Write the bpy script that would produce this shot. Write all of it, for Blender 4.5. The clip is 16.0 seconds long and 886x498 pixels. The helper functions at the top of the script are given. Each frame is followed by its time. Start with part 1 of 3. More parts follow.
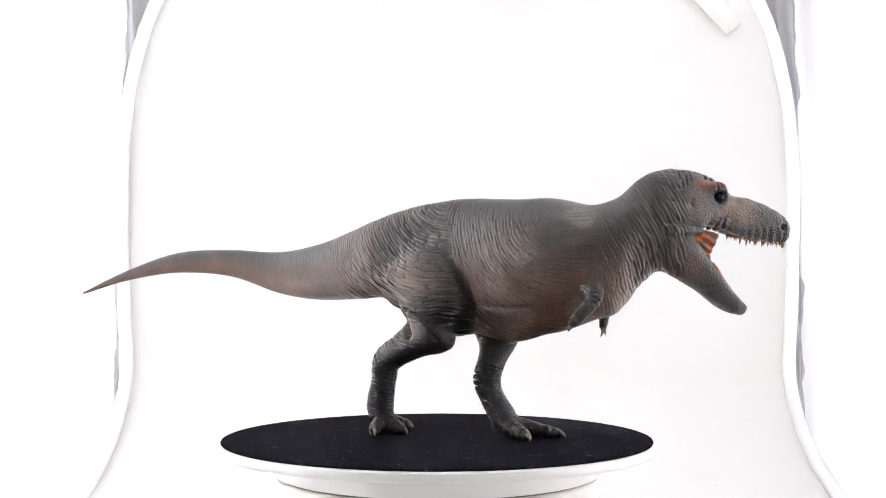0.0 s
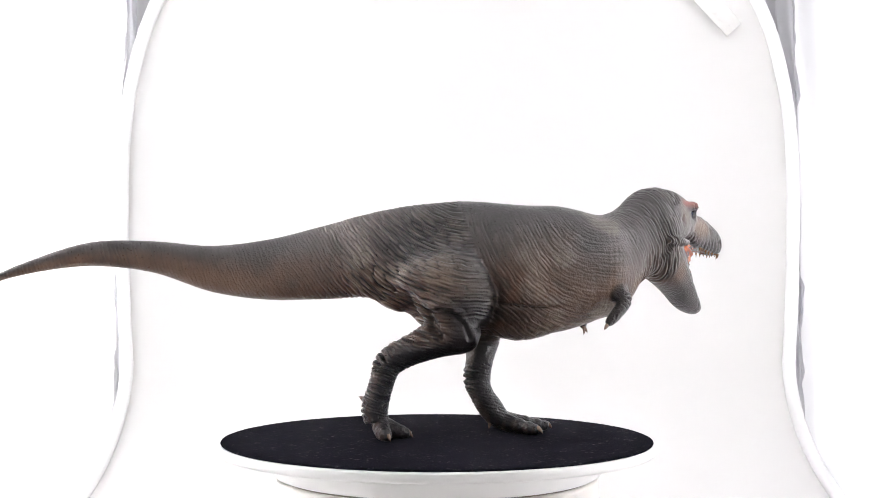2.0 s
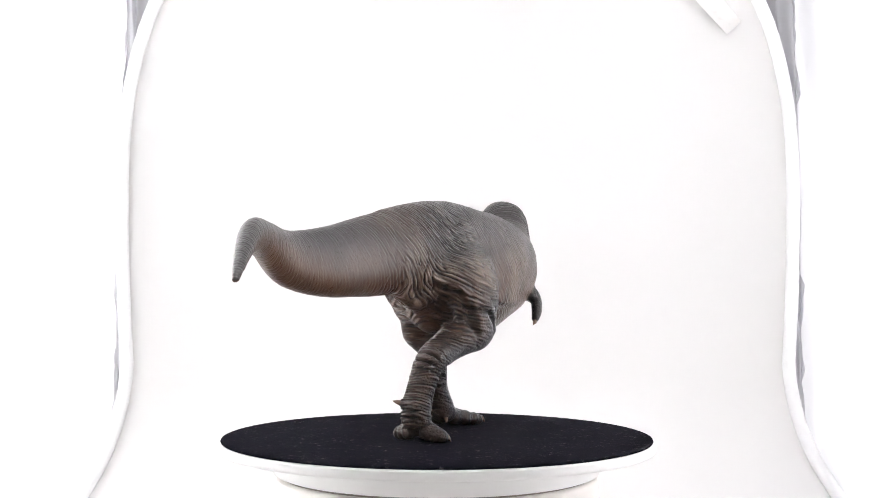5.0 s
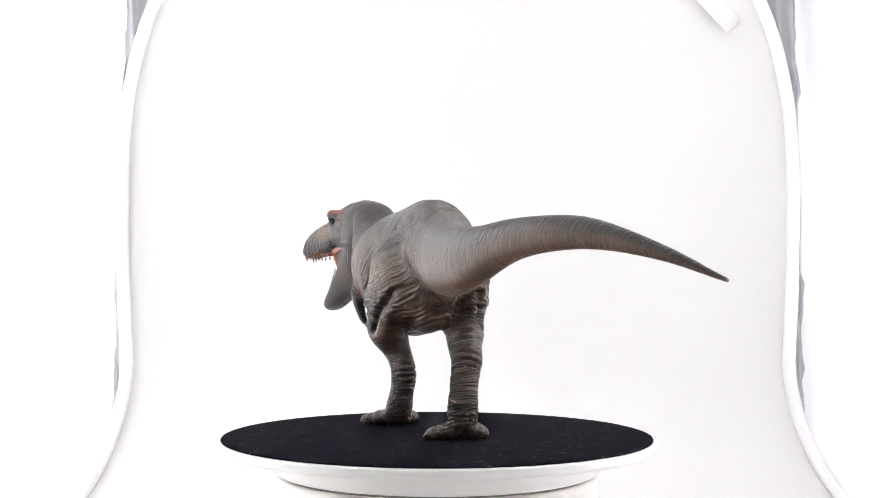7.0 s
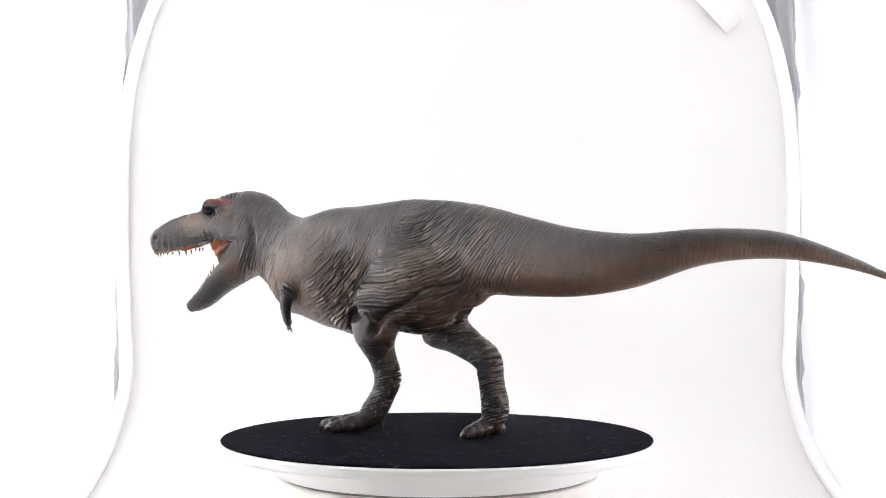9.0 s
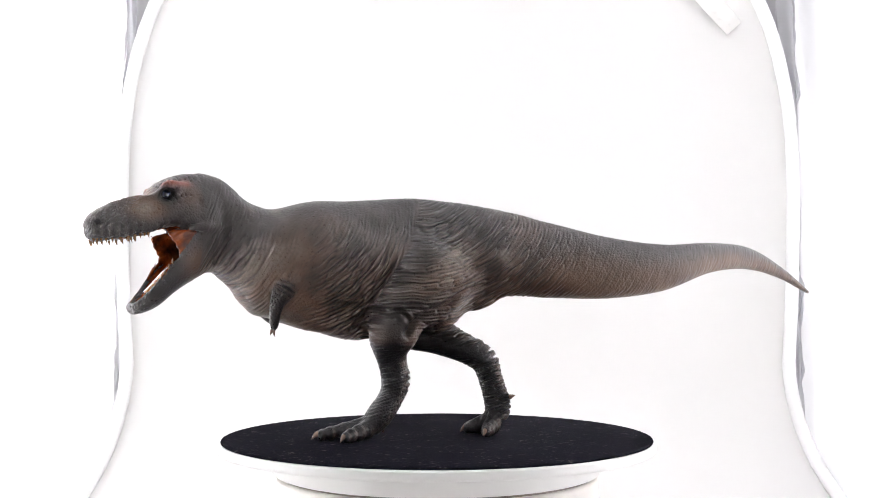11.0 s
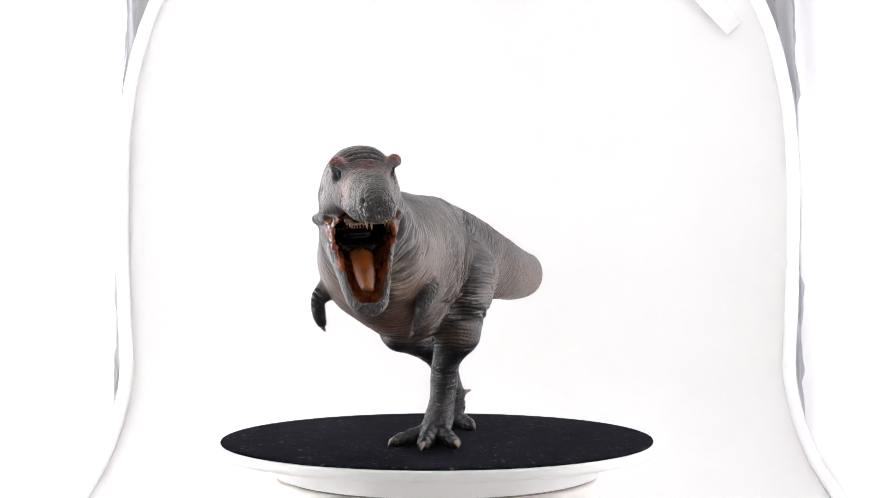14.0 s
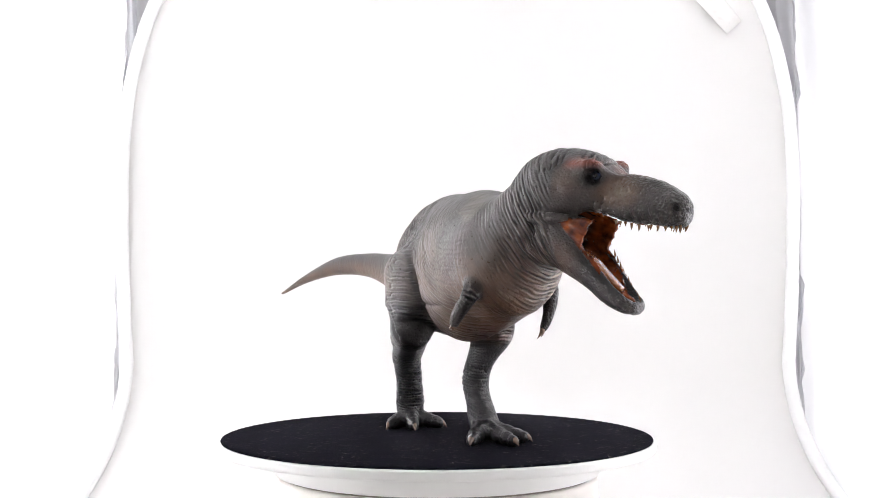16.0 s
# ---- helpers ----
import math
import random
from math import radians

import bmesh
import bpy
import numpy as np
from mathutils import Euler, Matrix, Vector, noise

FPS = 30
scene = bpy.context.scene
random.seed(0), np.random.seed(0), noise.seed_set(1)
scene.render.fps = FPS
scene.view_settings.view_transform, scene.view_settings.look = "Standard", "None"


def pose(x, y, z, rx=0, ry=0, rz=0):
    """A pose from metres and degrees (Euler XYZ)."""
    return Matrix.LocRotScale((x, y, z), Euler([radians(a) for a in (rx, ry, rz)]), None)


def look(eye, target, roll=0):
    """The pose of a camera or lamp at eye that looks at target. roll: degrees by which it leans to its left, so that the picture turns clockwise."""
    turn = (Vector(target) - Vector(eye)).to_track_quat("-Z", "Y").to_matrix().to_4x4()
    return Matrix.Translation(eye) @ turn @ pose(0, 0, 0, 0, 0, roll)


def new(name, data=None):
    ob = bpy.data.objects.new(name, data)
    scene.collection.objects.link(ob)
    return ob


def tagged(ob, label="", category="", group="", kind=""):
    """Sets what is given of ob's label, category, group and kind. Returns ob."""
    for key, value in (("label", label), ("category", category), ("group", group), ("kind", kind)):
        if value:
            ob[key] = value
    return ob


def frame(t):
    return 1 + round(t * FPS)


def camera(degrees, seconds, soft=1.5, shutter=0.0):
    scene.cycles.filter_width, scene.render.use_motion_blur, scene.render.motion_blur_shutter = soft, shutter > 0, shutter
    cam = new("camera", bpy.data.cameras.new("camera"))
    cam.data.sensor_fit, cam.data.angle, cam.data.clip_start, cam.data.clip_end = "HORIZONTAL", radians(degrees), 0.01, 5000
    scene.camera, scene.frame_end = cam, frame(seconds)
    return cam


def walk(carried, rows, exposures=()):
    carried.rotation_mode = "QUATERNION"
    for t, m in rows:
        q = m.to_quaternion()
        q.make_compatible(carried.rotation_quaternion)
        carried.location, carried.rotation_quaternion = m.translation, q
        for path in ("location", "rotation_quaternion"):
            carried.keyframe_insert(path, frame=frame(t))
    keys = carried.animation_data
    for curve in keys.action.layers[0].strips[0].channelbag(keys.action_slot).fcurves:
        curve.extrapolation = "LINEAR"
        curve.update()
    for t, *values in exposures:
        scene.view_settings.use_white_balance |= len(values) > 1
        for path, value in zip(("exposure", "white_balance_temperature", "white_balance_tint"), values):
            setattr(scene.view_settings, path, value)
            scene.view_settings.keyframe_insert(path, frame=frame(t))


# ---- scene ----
# The set: a toy predator turning on a small turntable inside a white light tent.
# Table top at z = 0, turntable axis at x = y = 0, felt disc at z = DISC.
DISC = 0.087

# ---------------------------------------------------------------- camera
EYE = (0.0, -0.54512, DISC + 0.06717)
cam = camera(46.04, 16.0, soft=0.8)


def shot(lift):
    return pose(*EYE, 93.058 + lift, 0.0, -0.318)


walk(cam, [(0.0, shot(0.06)), (2.0, shot(0.09)), (4.0, shot(0.05)), (6.5, shot(-0.06)), (8.0, shot(-0.06)),
           (9.0, shot(-0.03)), (11.5, shot(0.03)), (14.0, shot(0.03)), (15.0, shot(-0.045)), (16.0, shot(-0.03))])


TURN_TIMES = (0, 2, 4.2, 6.3, 7.75, 9.2, 11.3, 12.5, 13.7, 15, 16)
TURN_DEGREES = (0, 36.68, 78.55, 120.53, 151.65, 180.76, 223.59, 248.1, 272.82, 299.31, 319.89)


def turn_at(t):
    """Degrees that the platter has turned at t seconds."""
    return float(np.interp(t, TURN_TIMES, TURN_DEGREES))


# ---------------------------------------------------------------- light
world = bpy.data.worlds.new("room")
scene.world = world
world.use_nodes = True
world.node_tree.nodes["Background"].inputs[0].default_value = (1.0, 0.98, 0.96, 1)
world.node_tree.nodes["Background"].inputs[1].default_value = 0.32
scene.view_settings.exposure = 0.0


def area_lamp(name, eye, target, sx, sy, watts, colour):
    data = bpy.data.lights.new(name, "AREA")
    data.shape, data.size, data.size_y, data.energy, data.color = "RECTANGLE", sx, sy, watts, colour
    ob = new(name, data)
    ob.matrix_world = look(eye, target)
    return ob


area_lamp("studio_lamp_left", (-0.62, 0.0, 0.28), (0, 0.03, 0.15), 0.34, 0.34, 23.5, (1.0, 0.985, 0.955))
area_lamp("studio_lamp_right", (0.64, -0.13, 0.28), (0, 0.02, 0.15), 0.34, 0.34, 22, (1.0, 0.982, 0.96))
area_lamp("studio_lamp_top", (0.0, -0.02, 0.98), (0, 0.0, 0.1), 0.34, 0.34, 7.5, (1.0, 0.985, 0.955))


# ---------------------------------------------------------------- materials
class Nodes:
    """A small wrapper for writing node materials."""

    def __init__(self, name):
        self.mat = bpy.data.materials.new(name)
        self.mat.use_nodes = True
        self.tree = self.mat.node_tree
        self.bsdf = self.tree.nodes["Principled BSDF"]
        self.out = self.tree.nodes["Material Output"]

    def add(self, kind, **props):
        n = self.tree.nodes.new(kind)
        for k, v in props.items():
            setattr(n, k, v)
        return n

    def link(self, a, b):
        self.tree.links.new(a, b)

    def coords(self):
        return self.add("ShaderNodeTexCoord").outputs["Object"]

    def attr(self, name):
        n = self.add("ShaderNodeAttribute")
        n.attribute_name = name
        return n.outputs["Fac"]

    def noise(self, vec, scale, detail=3.0, rough=0.55):
        n = self.add("ShaderNodeTexNoise")
        n.inputs["Scale"].default_value, n.inputs["Detail"].default_value, n.inputs["Roughness"].default_value = scale, detail, rough
        self.link(vec, n.inputs["Vector"])
        return n.outputs["Fac"]

    def voronoi(self, vec, scale, feature="F1"):
        n = self.add("ShaderNodeTexVoronoi", feature=feature)
        n.inputs["Scale"].default_value = scale
        self.link(vec, n.inputs["Vector"])
        return n.outputs["Distance"]

    def scaled(self, vec, s):
        n = self.add("ShaderNodeMapping")
        n.inputs["Scale"].default_value = s
        self.link(vec, n.inputs["Vector"])
        return n.outputs["Vector"]

    def ramp(self, fac, a, b, lo=0.0, hi=1.0):
        n = self.add("ShaderNodeMapRange")
        for k, v in zip(("From Min", "From Max", "To Min", "To Max"), (a, b, lo, hi)):
            n.inputs[k].default_value = v
        self.link(fac, n.inputs["Value"])
        return n.outputs["Result"]

    def math(self, op, a, b):
        n = self.add("ShaderNodeMath", operation=op)
        for s, v in zip(n.inputs, (a, b)):
            if isinstance(v, (int, float)):
                s.default_value = v
            else:
                self.link(v, s)
        return n.outputs[0]

    def mix(self, fac, a, b):
        n = self.add("ShaderNodeMix", data_type="RGBA")
        for s, v in ((n.inputs[0], fac), (n.inputs[6], a), (n.inputs[7], b)):
            if isinstance(v, (int, float)):
                s.default_value = v
            elif isinstance(v, tuple):
                s.default_value = (*v, 1)
            else:
                self.link(v, s)
        return n.outputs[2]

    def bump(self, height, strength, distance):
        n = self.add("ShaderNodeBump")
        n.inputs["Strength"].default_value, n.inputs["Distance"].default_value = strength, distance
        self.link(height, n.inputs["Height"])
        self.link(n.outputs[0], self.bsdf.inputs["Normal"])

    def set(self, colour=None, rough=None, metal=None, spec=None, coat=None):
        for key, v in (("Base Color", colour), ("Roughness", rough), ("Metallic", metal), ("Specular IOR Level", spec), ("Coat Weight", coat)):
            if v is None:
                continue
            if isinstance(v, (int, float)):
                self.bsdf.inputs[key].default_value = v
            elif isinstance(v, tuple):
                self.bsdf.inputs[key].default_value = (*v, 1)
            else:
                self.link(v, self.bsdf.inputs[key])
        return self.mat


def skin_material():
    m = Nodes("painted_vinyl_skin")
    p = m.coords()
    mottle = m.noise(p, 90, 4)
    fine = m.noise(p, 700, 3)
    back = m.mix(mottle, (0.031, 0.027, 0.028), (0.090, 0.077, 0.073))
    tan = m.mix(mottle, (0.066, 0.035, 0.022), (0.165, 0.092, 0.056))
    c = m.mix(m.attr("tan"), back, tan)
    c = m.mix(m.ramp(m.noise(p, 34, 5, 0.65), 0.48, 0.68, 0.0, 0.55), c, (0.034, 0.026, 0.023))
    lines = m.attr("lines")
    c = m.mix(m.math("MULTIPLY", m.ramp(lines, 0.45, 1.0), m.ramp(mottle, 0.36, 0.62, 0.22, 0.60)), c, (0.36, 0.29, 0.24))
    c = m.mix(m.math("MULTIPLY", m.attr("ridge"), m.ramp(fine, 0.3, 0.7, 0.2, 0.6)), c, (0.34, 0.29, 0.24))
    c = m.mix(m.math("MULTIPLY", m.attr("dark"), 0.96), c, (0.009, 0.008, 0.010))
    # Furrows and hollows darkened: a dark wash with their shade put into the colour.
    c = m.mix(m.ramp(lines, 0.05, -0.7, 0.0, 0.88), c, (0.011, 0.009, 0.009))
    c = m.mix(m.math("MULTIPLY", m.attr("groove_shade"), 0.35), c, (0.024, 0.020, 0.020))
    c = m.mix(m.math("MULTIPLY", m.attr("red"), 0.9), c, (0.22, 0.052, 0.033))
    mouth = m.mix(m.ramp(m.noise(p, 160, 4), 0.35, 0.65), (0.060, 0.010, 0.003), (0.30, 0.060, 0.010))
    c = m.mix(m.attr("mouth"), c, mouth)
    c = m.mix(m.attr("throat"), c, (0.010, 0.006, 0.006))
    cells = m.math("MULTIPLY", m.voronoi(p, 1000), m.attr("scales"))
    height = m.math("SUBTRACT", m.math("MULTIPLY", m.noise(p, 420, 4, 0.6), 0.16), m.math("MULTIPLY", cells, 0.42))
    height = m.math("ADD", height, m.math("MULTIPLY", lines, 0.25))
    height = m.math("MULTIPLY", height, m.math("SUBTRACT", 1.0, m.math("MULTIPLY", m.attr("mouth"), 0.2)))
    m.bump(height, 1.0, 0.0017)
    rough = m.math("SUBTRACT", m.ramp(fine, 0.2, 0.8, 0.24, 0.40), m.math("MULTIPLY", m.attr("mouth"), 0.18))
    return m.set(c, rough, spec=0.5)


def plain(name, colour, rough, var=0.12, scale=60.0, metal=0.0, bump=0.0, coat=0.0):
    m = Nodes(name)
    p = m.coords()
    dark = tuple(v * (1 - var) for v in colour)
    c = m.mix(m.noise(p, scale, 4), dark, colour)
    if bump:
        m.bump(m.noise(p, scale * 6, 4), 0.4, bump)
    return m.set(c, m.ramp(m.noise(p, scale * 2.3, 3), 0.3, 0.7, rough * 0.85, min(rough * 1.15, 1.0)), metal=metal, coat=coat)


def felt_material():
    m = Nodes("black_felt")
    p = m.coords()
    base = m.mix(m.noise(p, 28, 5, 0.7), (0.003, 0.003, 0.006), (0.011, 0.010, 0.016))
    fuzz = m.noise(p, 900, 3, 0.7)
    lint = m.ramp(m.noise(p, 330, 4, 0.75), 0.57, 0.66)
    c = m.mix(m.math("MULTIPLY", lint, m.ramp(m.noise(p, 55, 3), 0.42, 0.62, 0.0, 0.55)), base, (0.22, 0.20, 0.20))
    m.bump(fuzz, 0.7, 0.0006)
    return m.set(c, 1.0, spec=0.03)


def cloth_material(name, colour, through_share):
    """White tent cloth that lets part of the light through."""
    m = Nodes(name)
    p = m.coords()
    c = m.mix(m.noise(p, 14, 4), tuple(v * 0.96 for v in colour), colour)
    weave = m.noise(m.scaled(p, (1.0, 1.0, 1.0)), 900, 2)
    m.set(c, 0.75, spec=0.2)
    m.bump(weave, 0.15, 0.0004)
    tr = m.add("ShaderNodeBsdfTranslucent")
    m.link(c, tr.inputs["Color"])
    mx = m.add("ShaderNodeMixShader")
    mx.inputs[0].default_value = through_share
    m.link(m.bsdf.outputs[0], mx.inputs[1])
    m.link(tr.outputs[0], mx.inputs[2])
    m.link(mx.outputs[0], m.out.inputs["Surface"])
    return m.mat


SKIN = skin_material()
CLAW = plain("brown_glossy_claw", (0.25, 0.165, 0.125), 0.2, 0.5, 500, coat=0.8)
TOOTH = plain("ochre_tooth", (0.24, 0.125, 0.055), 0.25, 0.6, 700)
TONGUE = plain("wet_orange_tongue", (0.40, 0.105, 0.018), 0.10, 0.6, 220, bump=0.0012, coat=1.0)
EYE_MAT = plain("dark_blue_glossy_eye", (0.008, 0.014, 0.045), 0.16, 0.6, 300)
PUPIL = plain("black_pupil", (0.006, 0.006, 0.007), 0.2, 0.3, 300)
FELT = felt_material()
PLASTIC = plain("white_moulded_plastic", (0.86, 0.85, 0.84), 0.35, 0.04, 20)
CREAM = plain("cream_moulded_plastic", (0.84, 0.80, 0.76), 0.4, 0.05, 20)
GAP = plain("shadow_gap_plastic", (0.30, 0.26, 0.24), 0.6, 0.1, 40)
CLOTH = cloth_material("white_tent_cloth", (0.84, 0.84, 0.86), 0.5)
BINDING = plain("white_foam_binding", (0.88, 0.88, 0.88), 0.6, 0.03, 30)
SHEET = plain("matt_white_sweep_sheet", (0.755, 0.747, 0.737), 0.6, 0.03, 9)
TAPE = plain("milky_adhesive_tape", (0.86, 0.85, 0.83), 0.3, 0.04, 70, bump=0.0003)
TABLE = plain("grey_table_laminate", (0.45, 0.44, 0.43), 0.5, 0.1, 12)


# ---------------------------------------------------------------- mesh helpers
def part(name, bm, material, parent=None, label="", smooth=True):
    """Links a bmesh as one mesh object under a thing or a part."""
    me = bpy.data.meshes.new(name)
    bmesh.ops.recalc_face_normals(bm, faces=bm.faces)
    bm.to_mesh(me)
    bm.free()
    me.materials.append(material)
    if smooth:
        me.polygons.foreach_set("use_smooth", [True] * len(me.polygons))
    ob = new(name, me)
    ob.parent = parent
    return tagged(ob, label)


def lathe(profile, segs=128):
    """A closed solid of revolution about z from (radius, height) pairs, from the top centre to the bottom centre."""
    bm = bmesh.new()
    rings = []
    for r, z in profile:
        if r < 1e-6:
            rings.append([bm.verts.new((0, 0, z))])
        else:
            rings.append([bm.verts.new((r * math.cos(2 * math.pi * k / segs), r * math.sin(2 * math.pi * k / segs), z)) for k in range(segs)])
    for a, b in zip(rings, rings[1:]):
        for k in range(segs):
            n = (k + 1) % segs
            if len(a) == 1:
                bm.faces.new((a[0], b[k], b[n]))
            elif len(b) == 1:
                bm.faces.new((a[k], b[0], a[n]))
            else:
                bm.faces.new((a[k], b[k], b[n], a[n]))
    return bm


def solid_grid(fn, nu, nv, thick):
    """A sheet of the given thickness; fn(u, v) gives the place and the normal of its front."""
    bm = bmesh.new()
    front, back = [], []
    for i in range(nu + 1):
        fr, br = [], []
        for j in range(nv + 1):
            q, n = fn(i / nu, j / nv)
            fr.append(bm.verts.new(q))
            br.append(bm.verts.new(q - n * thick))
        front.append(fr)
        back.append(br)
    for i in range(nu):
        for j in range(nv):
            bm.faces.new((front[i][j], front[i + 1][j], front[i + 1][j + 1], front[i][j + 1]))
            bm.faces.new((back[i][j], back[i][j + 1], back[i + 1][j + 1], back[i + 1][j]))
    for i in range(nu):
        for j in (0, nv):
            bm.faces.new((front[i][j], back[i][j], back[i + 1][j], front[i + 1][j]))
    for j in range(nv):
        for i in (0, nu):
            bm.faces.new((front[i][j], front[i][j + 1], back[i][j + 1], back[i][j]))
    return bm


def sweep_tube(points, radii, segs=10, flat=1.0):
    """A closed tube along points, with one radius each."""
    bm = bmesh.new()
    pts = [Vector(q) for q in points]
    rings = []
    for i, q in enumerate(pts):
        t = (pts[min(i + 1, len(pts) - 1)] - pts[max(i - 1, 0)]).normalized()
        a = t.orthogonal().normalized() if abs(t.z) > 0.95 else t.cross(Vector((0, 0, 1))).normalized()
        b = a.cross(t)
        rings.append([bm.verts.new(q + (a * math.cos(2 * math.pi * k / segs) + b * flat * math.sin(2 * math.pi * k / segs)) * radii[i]) for k in range(segs)])
    for r0, r1 in zip(rings, rings[1:]):
        for k in range(segs):
            n = (k + 1) % segs
            bm.faces.new((r0[k], r0[n], r1[n], r1[k]))
    bm.faces.new(rings[0][::-1])
    bm.faces.new(rings[-1])
    return bm


def slab(x0, x1, y0, y1, z0, z1, bevel=0.0):
    bm = bmesh.new()
    bmesh.ops.create_cube(bm, size=1.0)
    for v in bm.verts:
        v.co = Vector(((x0 + x1) / 2 + v.co.x * (x1 - x0), (y0 + y1) / 2 + v.co.y * (y1 - y0), (z0 + z1) / 2 + v.co.z * (z1 - z0)))
    if bevel:
        bmesh.ops.bevel(bm, geom=bm.edges, offset=bevel, segments=3, affect="EDGES")
    return bm


# ---------------------------------------------------------------- table and light tent
TX0, TX1, TY0, TY1, TZ = -0.267, 0.306, -0.27, 0.335, 0.60
table = part("table_top", slab(-0.8, 0.8, -0.75, 0.75, -0.03, -0.004, 0.004), TABLE)
tagged(table, "grey laminate table top under the light tent", "table", kind="structure")

tent = new("light_tent")
tagged(tent, "white translucent cloth light tent with soft folds", "light tent", kind="structure")


def fold(y, z, seed):
    """Depth of the soft folds in a hanging cloth wall."""
    n = noise.noise(Vector((y * 9, z * 2.2, seed)))
    crease = math.exp(-((y - TY1 + 0.05 + 0.02 * math.sin(z * 9 + seed)) / 0.022) ** 2)
    return 0.006 * n + 0.007 * crease * (0.6 + 0.4 * math.sin(z * 17 + seed))


def left_wall(u, v):
    y, z = TY0 + (TY1 - TY0) * u, TZ * v
    return Vector((TX0 + fold(y, z, 1.3), y, z)), Vector((1, 0, 0))


def right_wall(u, v):
    y, z = TY0 + (TY1 - TY0) * u, TZ * v
    return Vector((TX1 - fold(y, z, 7.1), y, z)), Vector((-1, 0, 0))


def back_wall(u, v):
    x, z = TX0 + (TX1 - TX0) * u, TZ * v
    return Vector((x, TY1 - 0.004 * noise.noise(Vector((x * 8, z * 5, 3))), z)), Vector((0, -1, 0))


def roof(u, v):
    x, y = TX0 + (TX1 - TX0) * u, TY0 + (TY1 - TY0) * v
    return Vector((x, y, TZ + 0.004 * noise.noise(Vector((x * 8, y * 5, 3))))), Vector((0, 0, -1))


part("side_cloth", solid_grid(left_wall, 120, 60, 0.001), CLOTH, tent)
part("side_cloth", solid_grid(right_wall, 120, 60, 0.001), CLOTH, tent)
part("back_cloth", solid_grid(back_wall, 40, 40, 0.001), CLOTH, tent)
part("roof_cloth", solid_grid(roof, 40, 40, 0.001), CLOTH, tent)

# seams in the two back corners: a hanging strip of cloth and a wavering line of piping
for x, s in ((-0.2565, -1), (0.2935, 1)):
    def corner_strip(u, v, x=x, s=s):
        z = TZ * v
        w = 0.0055 + 0.0015 * math.sin(z * 31 + s)
        return Vector((x + s * 0.003 * (1 - v) ** 2 + (2 * u - 1) * w + 0.0012 * math.sin(z * 57 + s), TY1 - 0.016 - 0.003 * math.cos(u * 5 + z * 23), z)), Vector((0, -1, 0))
    part("corner_strip", solid_grid(corner_strip, 10, 90, 0.0008), CLOTH, tent)
    pts = [(x + s * (0.0065 + 0.002 * (1 - k / 60)) + 0.0014 * math.sin(k * 1.1 + x * 30) + 0.001 * math.sin(k * 2.7), TY1 - 0.014 + 0.003 * math.sin(k * 0.7), 0.6 * k / 60) for k in range(61)]
    part("corner_piping", sweep_tube(pts, [0.0016 + 0.0006 * math.sin(k * 1.9) for k in range(61)], 8), CLOTH, tent)

# the sweep: a white sheet that hangs at the back, bends and runs forward under the turntable
SY, SX0, SX1, SR, STOP = 0.300, -0.2588, 0.2930, 0.11, 0.43
CORNER = 0.17


def sweep_path(d):
    """Place (y, z) and normal (y, z) at a distance d along the sheet, from its top down and forward."""
    straight = STOP - SR - 0.002
    if d < straight:
        return SY, STOP - d, -1.0, 0.0
    a = (d - straight) / SR
    if a < math.pi / 2:
        return SY - SR + SR * math.cos(a), SR + 0.002 - SR * math.sin(a), -math.cos(a), math.sin(a)
    return SY - SR - (d - straight - SR * math.pi / 2), 0.002, 0.0, 1.0


SWEEP_LEN = STOP - SR + SR * math.pi / 2 + 0.36


def sheet_half(d):
    """How far the sheet's rounded top corner draws in its side at d."""
    if d >= CORNER:
        a, b = min((d - CORNER) / (STOP - SR - CORNER), 1.0), max(0.0, min((d - STOP + SR) / 0.12, 1.0))
        return 0.006 * a * a - 0.013 * b * b
    k = 1 - d / CORNER
    return 0.070 * (1 - math.sqrt(max(1 - k * k, 0.0)))


def dish(x, d):
    """How far the sheet bows forward towards its sides and its top."""
    a = max(0.0, 1 - (x - SX0) / 0.12, 1 - (SX1 - x) / 0.12)
    b = max(0.0, 1 - d / 0.19)
    return 0.032 * min(a * a + b * b, 1.2) * max(0.0, 1 - max(0.0, d - STOP + SR) / 0.12)


def sheet(u, v):
    d = SWEEP_LEN * v ** 1.15
    y, z, ny, nz = sweep_path(d)
    inset = sheet_half(d)
    x0, x1 = SX0 + inset, SX1 - inset
    x = x0 + (x1 - x0) * (0.5 - 0.5 * math.cos(math.pi * u))
    bow = dish(x, d)
    return Vector((x * (1 - bow * 1.18), y + ny * bow, z + nz * bow)), Vector((0, ny, nz))


